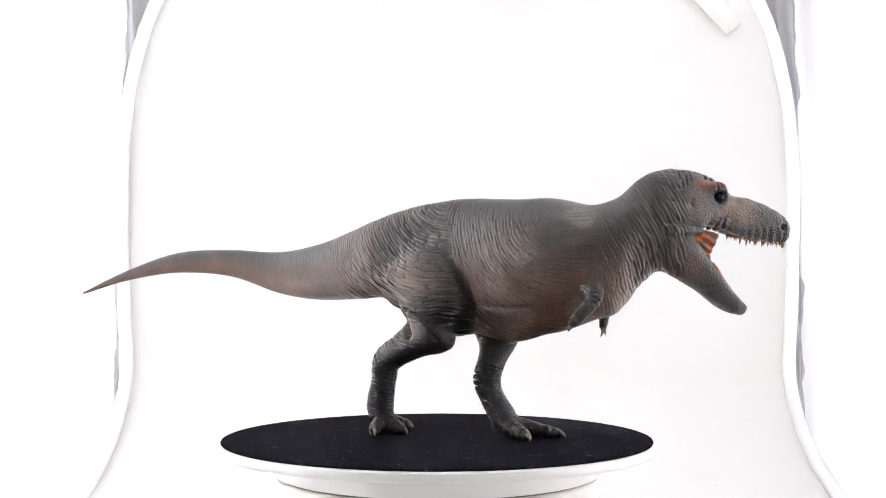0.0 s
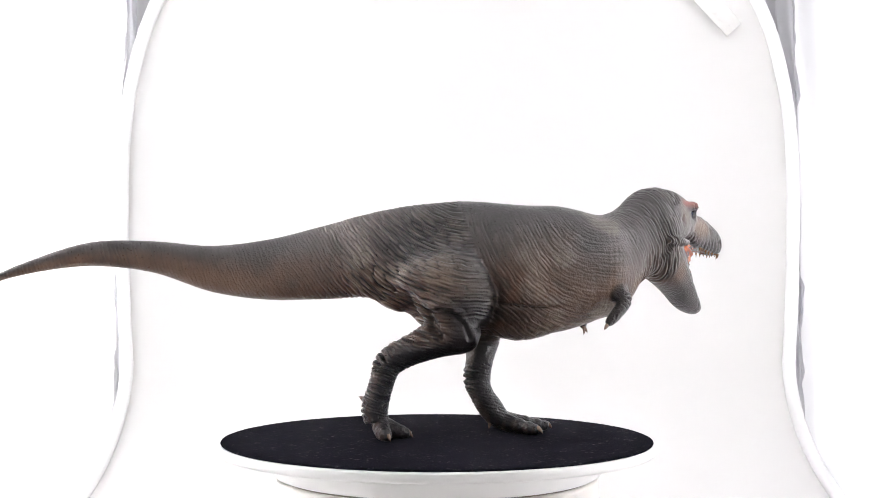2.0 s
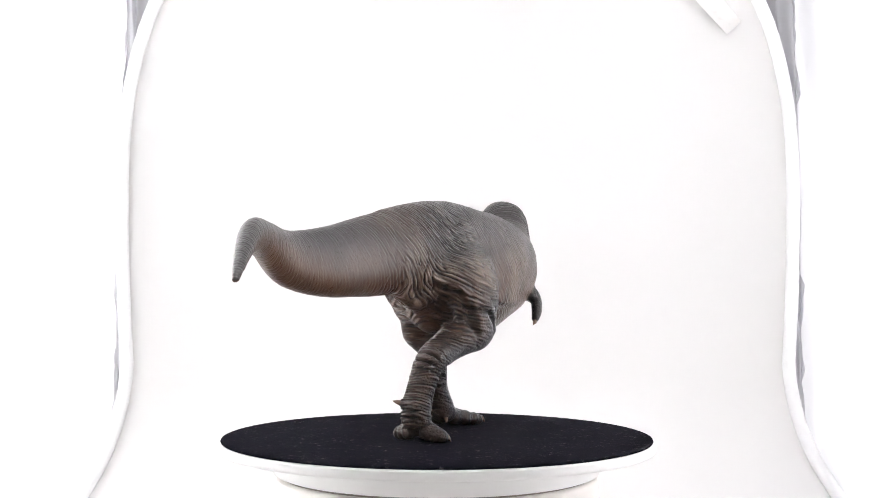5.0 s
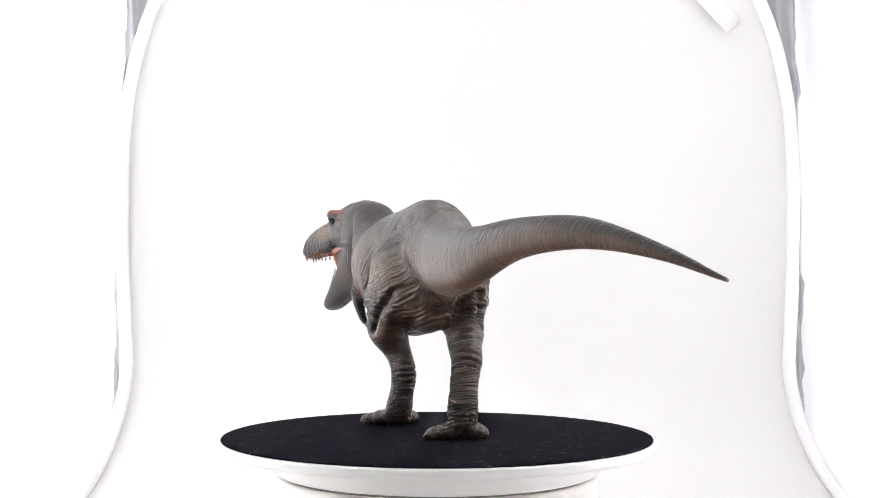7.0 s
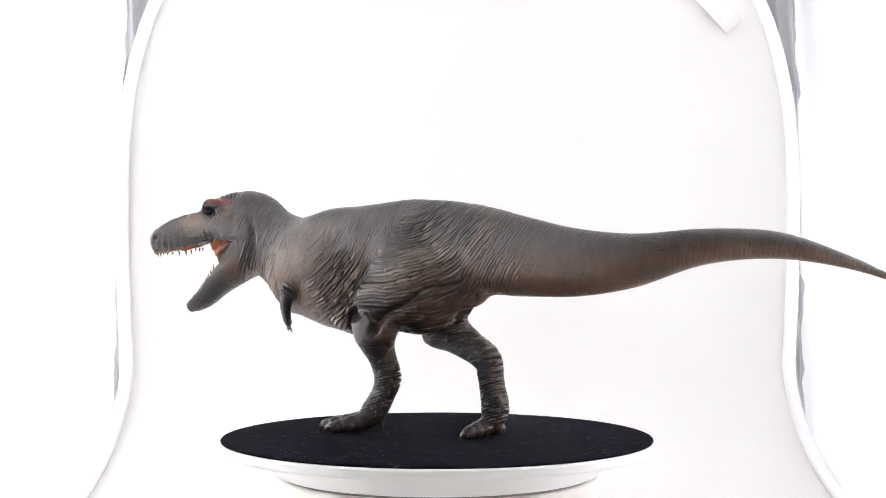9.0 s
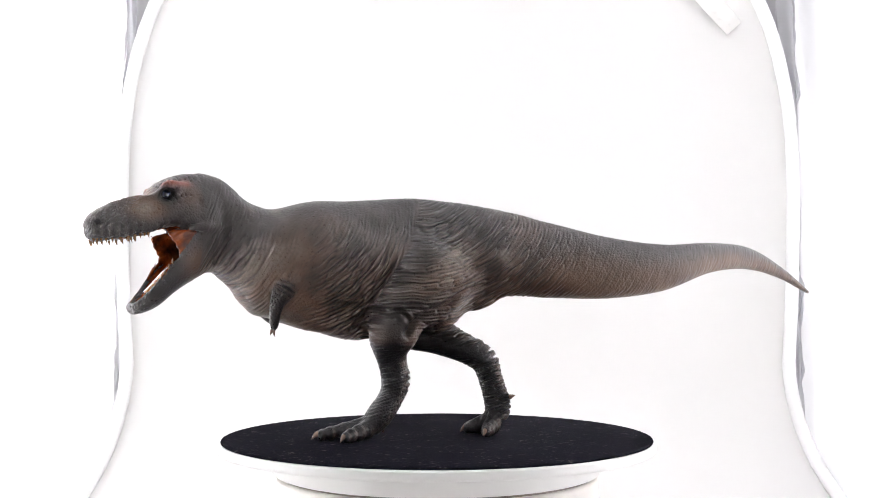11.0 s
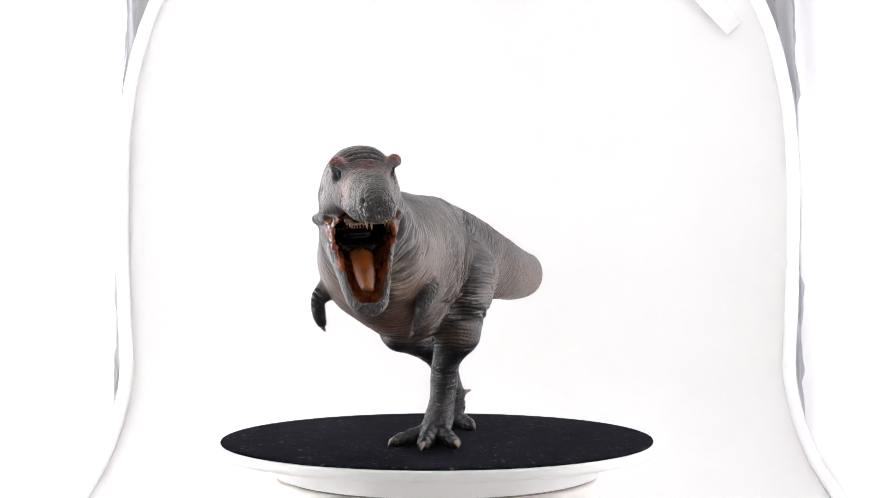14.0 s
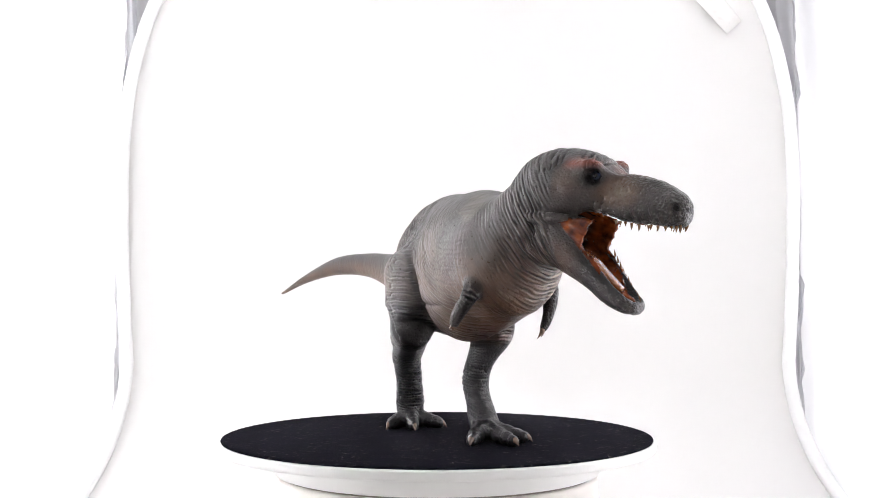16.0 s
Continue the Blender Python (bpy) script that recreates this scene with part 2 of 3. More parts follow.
def sheet_edge(s):
    """The rounded binding along the sheet's side: from its top corner down and forward."""
    bm = bmesh.new()
    rings = []
    for k in range(120):
        d = SWEEP_LEN * (k / 119) ** 1.3
        y, z, ny, nz = sweep_path(d)
        x = (SX0 + sheet_half(d) + 0.0035) if s < 0 else (SX1 - sheet_half(d) - 0.0035)
        out = Vector((0, ny, nz))
        slope = (sheet_half(d + 0.002) - sheet_half(max(d - 0.002, 0))) * -s
        across = Vector((1, 0, 0)) + out.cross(Vector((1, 0, 0))) * (slope / (0.004 if d > 0.002 else 0.002))
        across = across.normalized()
        bow = dish(x, d)
        mid = Vector((x * (1 - bow * 1.18), y, z)) + out * (0.002 + bow)
        rings.append([bm.verts.new(mid + (across * math.cos(math.pi * j / 7) + out * math.sin(math.pi * j / 7)) * 0.005) for j in range(14)])
    for r0, r1 in zip(rings, rings[1:]):
        for j in range(14):
            bm.faces.new((r0[j], r0[(j + 1) % 14], r1[(j + 1) % 14], r1[j]))
    bm.faces.new(rings[0][::-1])
    bm.faces.new(rings[-1])
    return bm


backdrop = new("sweep_backdrop")
tagged(backdrop, "matt white sweep sheet with rounded corners taped inside the tent", "backdrop", kind="structure")
part("sheet", solid_grid(sheet, 110, 120, 0.0015), SHEET, backdrop)
for end in (-1, 1):
    part("edge_binding", sheet_edge(end), BINDING, backdrop, "rounded bright white edge binding")


def tape(x, z, turn, length, width):
    bm = slab(-length / 2, length / 2, -0.0004, 0.0004, -width / 2, width / 2, 0.0003)
    ob = part("tape_strip", bm, TAPE)
    ob.matrix_world = pose(x, SY - 0.0030 - dish(x, STOP - z), z, 0, -turn, 0)
    return tagged(ob, "milky white adhesive tape strip on the backdrop sheet", "tape", "tape strips")


tape(0.220, DISC + 0.310, -48, 0.056, 0.024)
tape(-0.204, DISC + 0.331, 48, 0.056, 0.024)

# ---------------------------------------------------------------- turntable
turntable = new("turntable")
turntable.location = (0, 0, 0.003)
tagged(turntable, "white plastic display turntable with a cream base", "turntable")
PZ = DISC - 0.003
part("base", lathe([(0, PZ - 0.0189), (0.0808, PZ - 0.0189), (0.0819, PZ - 0.0194), (0.0823, PZ - 0.0205), (0.0823, 0.004), (0.080, 0), (0, 0)]), CREAM, turntable)
part("shadow_gap", lathe([(0, PZ - 0.0177), (0.0802, PZ - 0.0177), (0.0802, PZ - 0.0190), (0, PZ - 0.0190)]), GAP, turntable)
platter = part("platter", lathe([(0, -0.0012), (0.1102, -0.0012), (0.1112, -0.0014), (0.1117, -0.0020), (0.1116, -0.0046), (0.1110, -0.0056), (0.1098, -0.0061), (0.106, -0.0063), (0.0856, -0.0068),
                                 (0.0842, -0.0080), (0.0838, -0.0165), (0.0834, -0.0173), (0.0824, -0.0177), (0, -0.0177)]), PLASTIC, turntable)
felt = part("felt_disc", lathe([(0, 0.0), (0.05, 0.0), (0.109, 0.0), (0.1098, -0.0003), (0.11, -0.0007), (0.1098, -0.0011), (0, -0.0011)]), FELT)
tagged(felt, "round black felt disc flecked with lint on the platter", "mat")

# ---------------------------------------------------------------- the figurine, as a field of distances
VOX = 0.00075
LO = np.array((-0.219, -0.084, -0.004))
HI = np.array((0.176, 0.106, 0.140))
AX = [np.arange(LO[i], HI[i], VOX, dtype=np.float32) for i in range(3)]
FIELD = np.full([len(a) for a in AX], 0.02, dtype=np.float32)


def window(lo, hi):
    sl = []
    for i in range(3):
        a = max(int((lo[i] - LO[i]) / VOX), 0)
        b = min(int((hi[i] - LO[i]) / VOX) + 2, len(AX[i]))
        sl.append(slice(a, max(b, a + 1)))
    return tuple(sl)


def blend(sl, d, k):
    a = FIELD[sl]
    if k <= 0:
        FIELD[sl] = np.minimum(a, d)
        return
    h = np.maximum(k - np.abs(a - d), 0) / k
    FIELD[sl] = np.minimum(a, d) - h * h * k * 0.25


def carve(sl, d, k):
    a = FIELD[sl]
    h = np.maximum(k - np.abs(a + d), 0) / k
    FIELD[sl] = np.maximum(a, -d) + h * h * k * 0.25


def smooth_rows(rows, m):
    """Catmull-Rom through the rows, m steps from row to row."""
    r = np.array(rows, dtype=float)
    e = np.vstack([2 * r[0] - r[1], r, 2 * r[-1] - r[-2]])
    out = []
    for i in range(len(r) - 1):
        a, b, c, d = e[i:i + 4]
        for k in range(m):
            u = k / m
            out.append(0.5 * (2 * b + (c - a) * u + (2 * a - 5 * b + 4 * c - d) * u * u + (3 * b - 3 * c + d - a) * u ** 3))
    out.append(r[-1])
    return np.array(out)


def limb(rows, k, across, power=2.0, m=4, cut=False, level=False, axis=None):
    """A tapering tube; rows in mm: x, y, z, half height, half width low, half width high. across: the way of the widths (None: level)."""
    c = smooth_rows(rows, m) * 0.001
    c[:, 3:] = np.maximum(c[:, 3:], 0.0006)
    pad = c[:, 3:].max() * 1.15 + 0.008
    sl = window(c[:, :3].min(0) - pad, c[:, :3].max(0) + pad)
    total = np.full(FIELD[sl].shape, 0.02, dtype=np.float32)
    off = [s.start for s in sl]
    for a, b in zip(c, c[1:]):
        t = b[:3] - a[:3]
        way = t.copy()
        if level:
            t = t * np.array((1, 1, 0))
        if axis is not None:
            t = np.array(axis, dtype=float)
        t = t / np.linalg.norm(t)
        n = float(way.dot(t))
        if n < 1e-7:
            continue
        shear = way - t * n
        side = np.array((-t[1], t[0], 0.0)) if across is None else np.array(across, dtype=float)
        side = side - t * side.dot(t)
        side /= np.linalg.norm(side)
        up = np.cross(t, side)
        if up[2] < 0 or (abs(up[2]) < 0.2 and up[0] < 0):
            up = -up
        seg = window(np.minimum(a[:3], b[:3]) - pad, np.maximum(a[:3], b[:3]) + pad)
        X, Y, Z = (AX[i][seg[i]].reshape([-1 if j == i else 1 for j in range(3)]) - np.float32(a[i]) for i in range(3))
        ax = X * np.float32(t[0]) + Y * np.float32(t[1]) + Z * np.float32(t[2])
        u = X * np.float32(side[0]) + Y * np.float32(side[1]) + Z * np.float32(side[2])
        v = X * np.float32(up[0]) + Y * np.float32(up[1]) + Z * np.float32(up[2])
        lap = np.float32(0.0014 if level else 0.0)
        f = np.clip(ax / np.float32(n), -lap / np.float32(n), 1 + lap / np.float32(n))
        if level or axis is not None:
            u = u - f * np.float32(shear.dot(side))
            v = v - f * np.float32(shear.dot(up))
        h = np.float32(a[3]) + f * np.float32(b[3] - a[3])
        g = np.clip(v / h, -1, 1) * np.float32(0.5) + np.float32(0.5)
        w = (np.float32(a[4]) + f * np.float32(b[4] - a[4])) * (1 - g) + (np.float32(a[5]) + f * np.float32(b[5] - a[5])) * g
        if power == 2.0:
            rho = np.sqrt((u / w) ** 2 + (v / h) ** 2)
        else:
            rho = (np.abs(u / w) ** power + np.abs(v / h) ** power) ** (1 / power)
        d = (rho - 1) * np.minimum(w, h)
        over = np.maximum(np.maximum(-ax, ax - np.float32(n)) - lap, 0)
        d = np.where(over > 0, np.hypot(np.maximum(d, 0), over), d).astype(np.float32)
        loc = tuple(slice(s.start - o, s.stop - o) for s, o in zip(seg, off))
        sh = total[loc].shape
        total[loc] = np.minimum(total[loc], d[:sh[0], :sh[1], :sh[2]])
    (carve if cut else blend)(sl, total, k)


def lump(x, y, z, ra, rb, rc, turn=0.0, k=4.0, cut=False):
    """An ellipsoid in mm, its first radius along the way that turn (degrees) gives."""
    q = np.array((x, y, z)) * 0.001
    r = np.array((ra, rb, rc)) * 0.001
    pad = r.max() + 0.006
    sl = window(q - pad, q + pad)
    X, Y, Z = (AX[i][sl[i]].reshape([-1 if j == i else 1 for j in range(3)]) - np.float32(q[i]) for i in range(3))
    c, s = math.cos(radians(turn)), math.sin(radians(turn))
    rho = np.sqrt(((X * c + Y * s) / r[0]) ** 2 + ((Y * c - X * s) / r[1]) ** 2 + (Z / r[2]) ** 2)
    (carve if cut else blend)(sl, ((rho - 1) * r.min()).astype(np.float32), k * 0.001)


# trunk and tail: x, y, z, half height, half width low, half width high
TRUNK = [(-210.6, 80.6, 75.0, 0.9, 1.4, 1.4), (-185.2, 80.8, 85.2, 3.1, 3.2, 3.2), (-154.7, 80.6, 92.8, 6, 5, 5), (-123.1, 79.2, 92.4, 8, 6.4, 6.2),
         (-92.8, 72, 86.6, 12.2, 9.3, 8.3), (-66.5, 56, 86.6, 16.2, 13, 10.8), (-43.1, 38, 90.6, 19.6, 16.8, 13.2), (-22.6, 19.8, 94, 23, 19, 15.5)]
CHEST = [(-2, 4.5, 91.4, 30, 19, 16.5), (18.5, -8, 88.2, 34.4, 21.5, 20), (37.7, -20.2, 85.3, 35.6, 25, 27), (57.8, -31, 87, 33.3, 25.5, 29),
         (74.5, -39.5, 87.9, 28.4, 24.5, 28), (84, -43, 90.2, 27.8, 23, 24), (90, -45, 94.6, 26.4, 20.5, 22), (96, -46.6, 100.6, 24.4, 17.5, 20),
         (103, -48.2, 105.6, 23.2, 17.5, 18), (110.5, -49.4, 109.6, 21, 17.5, 15)]
limb(TRUNK + CHEST, 0, None, m=6, level=True)


def hc(x):
    """The head's middle line: y at x, in mm."""
    return -50.0 + (x - 115) * 0.055


BODY_WAY = -29.0
LAT = (math.sin(radians(-BODY_WAY)), math.cos(radians(-BODY_WAY)), 0)
# hips and belly between the legs
lump(7, 0.5, 70.5, 18, 14, 18.5, BODY_WAY, 7)
lump(-15, 12.5, 76, 13, 9, 11, BODY_WAY, 4)
# thighs
limb([(-10, -7, 99, 7, 3, 3), (-7, -11, 88, 22, 12.5, 12.5), (-2, -17, 73, 21.5, 12, 12), (0.5, -19.6, 62, 16.5, 11, 11), (1.5, -20.2, 57.5, 12.5, 10.2, 10.2)], 0.006, LAT, axis=(10, -12, -41))
limb([(2, 14, 99, 7, 3, 3), (9.6, 16.4, 89, 21, 12.5, 12.5), (20.5, 11.8, 75, 19.5, 12, 12), (29, 8, 65, 15.5, 10.8, 10.8), (32.5, 7.6, 60.5, 12.5, 10, 10)], 0.006, LAT, axis=(27, -8, -38))
# lower legs
limb([(3, -20.6, 57, 11.2, 9.8, 9.8), (-5, -15.4, 53, 10.6, 10.4, 10.4), (-16, -3.6, 46.4, 8.4, 9, 9), (-26.2, 5.6, 39, 7.4, 7.8, 7.8), (-27.8, 8.8, 31, 6.6, 7.2, 7.2), (-28.8, 10.8, 24, 6.4, 7, 7),
      (-30.3, 13, 15, 7, 7.8, 7.8), (-29.5, 12, 8.5, 6, 7.4, 7.4)], 0.003, LAT)
limb([(34.2, 6, 60, 11, 9.4, 9.4), (32.4, 3.2, 50, 10, 8.8, 8.8), (28.2, -0.2, 38.5, 7.4, 6.8, 6.8), (25.8, -0.6, 29, 7.4, 6.8, 6.8), (28.2, -1.8, 20.5, 6.4, 6.3, 6.3), (33, -4.4, 12, 6.6, 7.2, 7.2),
      (37.5, -7, 6, 5.4, 7.6, 7.6)], 0.003, LAT)
# smooth bulbs of the knees, below the skirt of thigh skin
lump(30.8, 8.2, 54, 10.8, 9.0, 10.6, BODY_WAY, 4.0)
lump(-0.8, -19.8, 54, 10.6, 8.8, 10.2, BODY_WAY, 4.0)
TOES = [((-29, 9, 7), (-32, 2, 3.6), (-32, -1.4, 2.5)), ((-27, 10, 7), (-21.5, 4.6, 4), (-17.6, 2, 2.7)), ((-27, 14, 6.5), (-19, 19, 3.8), (-15, 21.2, 2.7)),
        ((36, -8.5, 6.5), (41.5, -21.5, 4.2), (44.6, -28, 2.9)), ((37.5, -8.5, 7), (52.5, -13.6, 4.4), (61.8, -16.6, 2.9)), ((37.5, -5, 6.5), (50, -1.8, 4.2), (56.6, 0, 2.9))]
for base, mid, tip in TOES:
    limb([(*base, 4.6, 4.2, 3.8), (*mid, 3.0, 3.2, 2.7), (*tip, 2.2, 2.4, 1.9)], 0.0008, None, m=5)
    for a, b, f, wide, high in ((base, mid, 0.30, 4.5, 4.8), (base, mid, 0.78, 4.1, 4.3), (mid, tip, 0.34, 3.6, 3.7), (mid, tip, 0.82, 2.8, 2.9)):
        c = [p + (q - p) * f for p, q in zip(a, b)]
        lump(c[0], c[1], max(c[2] * 0.9, high - 0.6), wide * 0.86, wide, high, math.degrees(math.atan2(b[1] - a[1], b[0] - a[0])), 0.5)
# dewclaw toes
limb([(-31, 17, 17.8, 2.2, 2.2, 2.2), (-32, 21, 19.4, 1.5, 1.5, 1.5)], 0.002, None)
limb([(31, -7, 9.5, 2.2, 2.2, 2.2), (29.6, -7.2, 5.4, 1.6, 1.6, 1.6)], 0.002, None)
# arms
limb([(70, -53, 81, 7, 7, 7), (72, -60, 75, 5.5, 5.2, 5.2), (71.9, -64.6, 70, 3.8, 3.6, 3.6), (67, -64.2, 64.2, 3.2, 3, 3), (63.6, -63.1, 60.2, 2.5, 2.3, 2.3), (62, -62.2, 58.2, 1.7, 1.8, 1.8)], 0.0012, LAT)
limb([(76, -18, 81, 7, 7, 7), (80.6, -16.6, 75, 5.5, 5, 5), (83.6, -18.7, 69, 3.8, 3.6, 3.6), (83.9, -20.8, 63, 3, 2.9, 2.9), (83.3, -22.4, 58.4, 2.4, 2.3, 2.3), (82.6, -23.8, 56, 1.7, 1.8, 1.8)], 0.0012, LAT)

# head: skull, jaw, mouth; the head leans a little to its own right
ROLL = (0, 0.997, 0.075)
limb([(98, hc(98), 110, 13, 13, 10), (105, hc(105), 114, 16, 17.5, 12), (112, hc(112), 116.2, 15.6, 18.6, 12.4), (120, hc(120), 116.6, 15, 17.8, 12), (128, hc(128), 115.4, 12.6, 15.4, 10.6), (136, hc(136), 111, 9.2, 12.4, 8.8),
      (145, hc(145), 108.6, 9.8, 10.4, 7.8), (154, hc(154), 106.5, 9.2, 9.0, 6.6), (161, hc(161), 104.2, 7.8, 7.8, 5.6), (165.4, hc(165.4), 102.6, 6.0, 6.4, 4.4), (167.6, hc(167.6), 102.0, 4.0, 4.4, 3.2)], 0.0035, ROLL, power=2.6)
limb([(107, hc(107), 98, 12.5, 13.5, 17.5), (113, hc(113), 93.6, 12, 12.5, 17.4), (121, hc(121), 86.4, 9.4, 10, 15.4), (129, hc(129), 78.8, 7.2, 8.4, 12.6), (136, hc(136), 71.6, 6.0, 7.2, 10.4), (142, hc(142), 66.9, 4.1, 6, 8.4), (145.8, hc(145.8), 65.2, 2.6, 3.6, 5.4)],
     0.003, ROLL, power=2.4)
# stretched cheek skin behind the jaws
limb([(115, hc(115), 101, 4, 14.5, 14.5), (121, hc(121), 98.8, 6.5, 13.8, 13.8), (128.5, hc(128.5), 95, 9.5, 12.8, 12.8)], 0.001, ROLL, power=3.0)
# hollow of the mouth and trough of the lower jaw
limb([(104, hc(104), 98.5, 4.5, 7, 7), (114, hc(114), 98.5, 7, 10.5, 10.5), (124, hc(124), 96.5, 10, 11.4, 11.4), (130, hc(130), 94.8, 10.6, 11.4, 11.4), (136, hc(136), 92.5, 10.6, 11, 11)], 0.0015, ROLL, cut=True)
limb([(116, hc(116), 94.6, 6, 9.5, 10), (124, hc(124), 88.2, 5.6, 9, 10.4), (131, hc(131), 81.6, 5.2, 7.2, 9), (137, hc(137), 75.2, 5, 6, 8), (141, hc(141), 72, 4.4, 5, 6.8), (145.2, hc(145.2), 69, 3.4, 3.2, 4.8)], 0.0012, ROLL, cut=True)
limb([(120, hc(120), 101, 3.5, 10, 9), (135, hc(135), 99.4, 3.5, 8.6, 6), (150, hc(150), 96.8, 3, 7, 5), (158, hc(158), 95.6, 2, 5, 4)], 0.001, ROLL, cut=True)
for s in (-1, 1):
    limb([(122, hc(122) + s * 10, 123.6 + s * 10 * 0.075, 2.0, 2.0, 2.0), (128, hc(128) + s * 11.3, 123.3 + s * 11.3 * 0.075, 2.6, 2.6, 2.6), (132.5, hc(132.5) + s * 11.2, 123.0 + s * 11.2 * 0.075, 2.9, 2.8, 2.8), (136.5, hc(136.5) + s * 7.6, 119 + s * 7.6 * 0.075, 1.5, 1.6, 1.6), (144, hc(144) + s * 5, 117.2 + s * 5 * 0.075, 1.1, 1.2, 1.2)], 0.002, None)
    limb([(109, hc(109) + s * 15, 127 + s * 15 * 0.075, 1, 1, 1), (107, hc(107) + s * 18.4, 116 + s * 18.4 * 0.075, 1.3, 1.3, 1.3), (105.5, hc(105.5) + s * 19, 104 + s * 19 * 0.075, 1.9, 1.9, 1.9), (106, hc(106) + s * 17, 92 + s * 17 * 0.075, 2.1, 2.1, 2.1), (110, hc(110) + s * 12.5, 83.5 + s * 12.5 * 0.075, 1.8, 1.8, 1.8)], 0.0028, None, cut=True)
    lump(132.6, hc(132.6) + s * 11.6, 119 + s * 11.6 * 0.075, 3.4, 2.8, 2.9, 0, 1.5, cut=True)
    lump(117.5, hc(117.5) + s * 17, 115.5 + s * 17 * 0.075, 1.3, 2.4, 1.8, 0, 1.5, cut=True)
    lump(164.0, hc(164) + s * 5.2, 104.6 + s * 5.2 * 0.075, 1.7, 2.4, 1.5, 0, 0.8, cut=True)
    lump(141, hc(141) + s * 12.2, 110.5 + s * 12.2 * 0.075, 6, 2.4, 3.2, 0, 3, cut=True)
    limb([(104, hc(104) + s * 16, 104 + s * 16 * 0.075, 2, 2, 2), (113, hc(113) + s * 16.8, 103.8 + s * 17.2 * 0.075, 2, 1.9, 1.9), (123, hc(123) + s * 14.6, 103.4 + s * 14.6 * 0.075, 1.1, 1.2, 1.2)], 0.002, None)


for k in range(9):
    x = 139.5 + 2.8 * k
    for s in (-1, 1):
        lump(x, hc(x) + s * (2.6 + 0.6 * (k % 2)), 118.1 - 0.0172 * (x - 139) ** 2 + s * 0.2, 1.5, 1.3, 1.5, 0, 1.4)


# soften the joints of the knees
for lo, hi in (((-0.028, -0.042, 0.036), (0.024, 0.004, 0.066)), ((0.012, -0.012, 0.038), (0.054, 0.024, 0.068))):
    sl = window(lo, hi)
    for turn in range(3):
        for axis in range(3):
            part_of = FIELD[sl]
            mean = (np.roll(part_of, 1, axis) + part_of + np.roll(part_of, -1, axis)) / 3
            inner = [slice(None)] * 3
            inner[axis] = slice(1, -1)
            part_of[tuple(inner)] = mean[tuple(inner)]


def surface_net():
    """Vertices and quads of the field's zero level."""
    neg = FIELD < 0
    nx, ny, nz = FIELD.shape
    count = np.zeros((nx - 1, ny - 1, nz - 1), dtype=np.int8)
    for i in (0, 1):
        for j in (0, 1):
            for k in (0, 1):
                count += neg[i:nx - 1 + i, j:ny - 1 + j, k:nz - 1 + k]
    ci, cj, ck = np.nonzero((count > 0) & (count < 8))
    ids = np.full(count.shape, -1, dtype=np.int32)
    ids[ci, cj, ck] = np.arange(len(ci), dtype=np.int32)
    acc = np.zeros((len(ci), 3))
    num = np.zeros(len(ci))
    corners = [(i, j, k) for i in (0, 1) for j in (0, 1) for k in (0, 1)]
    for a in corners:
        for b in corners:
            if sum(abs(p - q) for p, q in zip(a, b)) != 1 or a > b:
                continue
            fa = FIELD[ci + a[0], cj + a[1], ck + a[2]].astype(float)
            fb = FIELD[ci + b[0], cj + b[1], ck + b[2]].astype(float)
            hit = (fa < 0) != (fb < 0)
            u = np.where(hit, fa / np.where(hit, fa - fb, 1.0), 0.0)
            for d in range(3):
                acc[:, d] += np.where(hit, a[d] + u * (b[d] - a[d]), 0.0)
            num += hit
    verts = LO + (np.stack([ci, cj, ck], 1) + acc / num[:, None]) * VOX
    quads = []
    for d in range(3):
        e, f = (d + 1) % 3, (d + 2) % 3
        lo = [slice(None)] * 3
        hi = [slice(None)] * 3
        lo[d], hi[d] = slice(0, -1), slice(1, None)
        cross = neg[tuple(lo)] != neg[tuple(hi)]
        p = np.stack(np.nonzero(cross), 1)
        ok = (p[:, e] > 0) & (p[:, f] > 0) & (p[:, e] < FIELD.shape[e] - 1) & (p[:, f] < FIELD.shape[f] - 1)
        p = p[ok]
        start = neg[p[:, 0], p[:, 1], p[:, 2]]
        ring = []
        for de, df in ((-1, -1), (0, -1), (0, 0), (-1, 0)):
            q = p.copy()
            q[:, e] += de
            q[:, f] += df
            ring.append(ids[q[:, 0], q[:, 1], q[:, 2]])
        ring = np.stack(ring, 1)
        ring[~start] = ring[~start][:, ::-1]
        quads.append(ring)
    return verts, np.vstack(quads)


RAND = np.random.default_rng(11).random((64, 64, 64)).astype(np.float32)


def grain(p):
    """Smooth random values in -1..1 at the points p."""
    i = np.floor(p).astype(int)
    f = p - i
    f = f * f * (3 - 2 * f)
    out = np.zeros(len(p))
    for a in (0, 1):
        for b in (0, 1):
            for c in (0, 1):
                w = (f[:, 0] if a else 1 - f[:, 0]) * (f[:, 1] if b else 1 - f[:, 1]) * (f[:, 2] if c else 1 - f[:, 2])
                out += w * RAND[(i[:, 0] + a) % 64, (i[:, 1] + b) % 64, (i[:, 2] + c) % 64]
    return out * 2 - 1


def step(x, a, b):
    t = np.clip((x - a) / (b - a), 0, 1)
    return t * t * (3 - 2 * t)


def corner_normals(v, q):
    n = np.zeros_like(v)
    fn = np.cross(v[q[:, 2]] - v[q[:, 0]], v[q[:, 3]] - v[q[:, 1]])
    for c in range(4):
        for d in range(3):
            n[:, d] += np.bincount(q[:, c], fn[:, d], len(v))
    return n / (np.linalg.norm(n, axis=1)[:, None] + 1e-12)


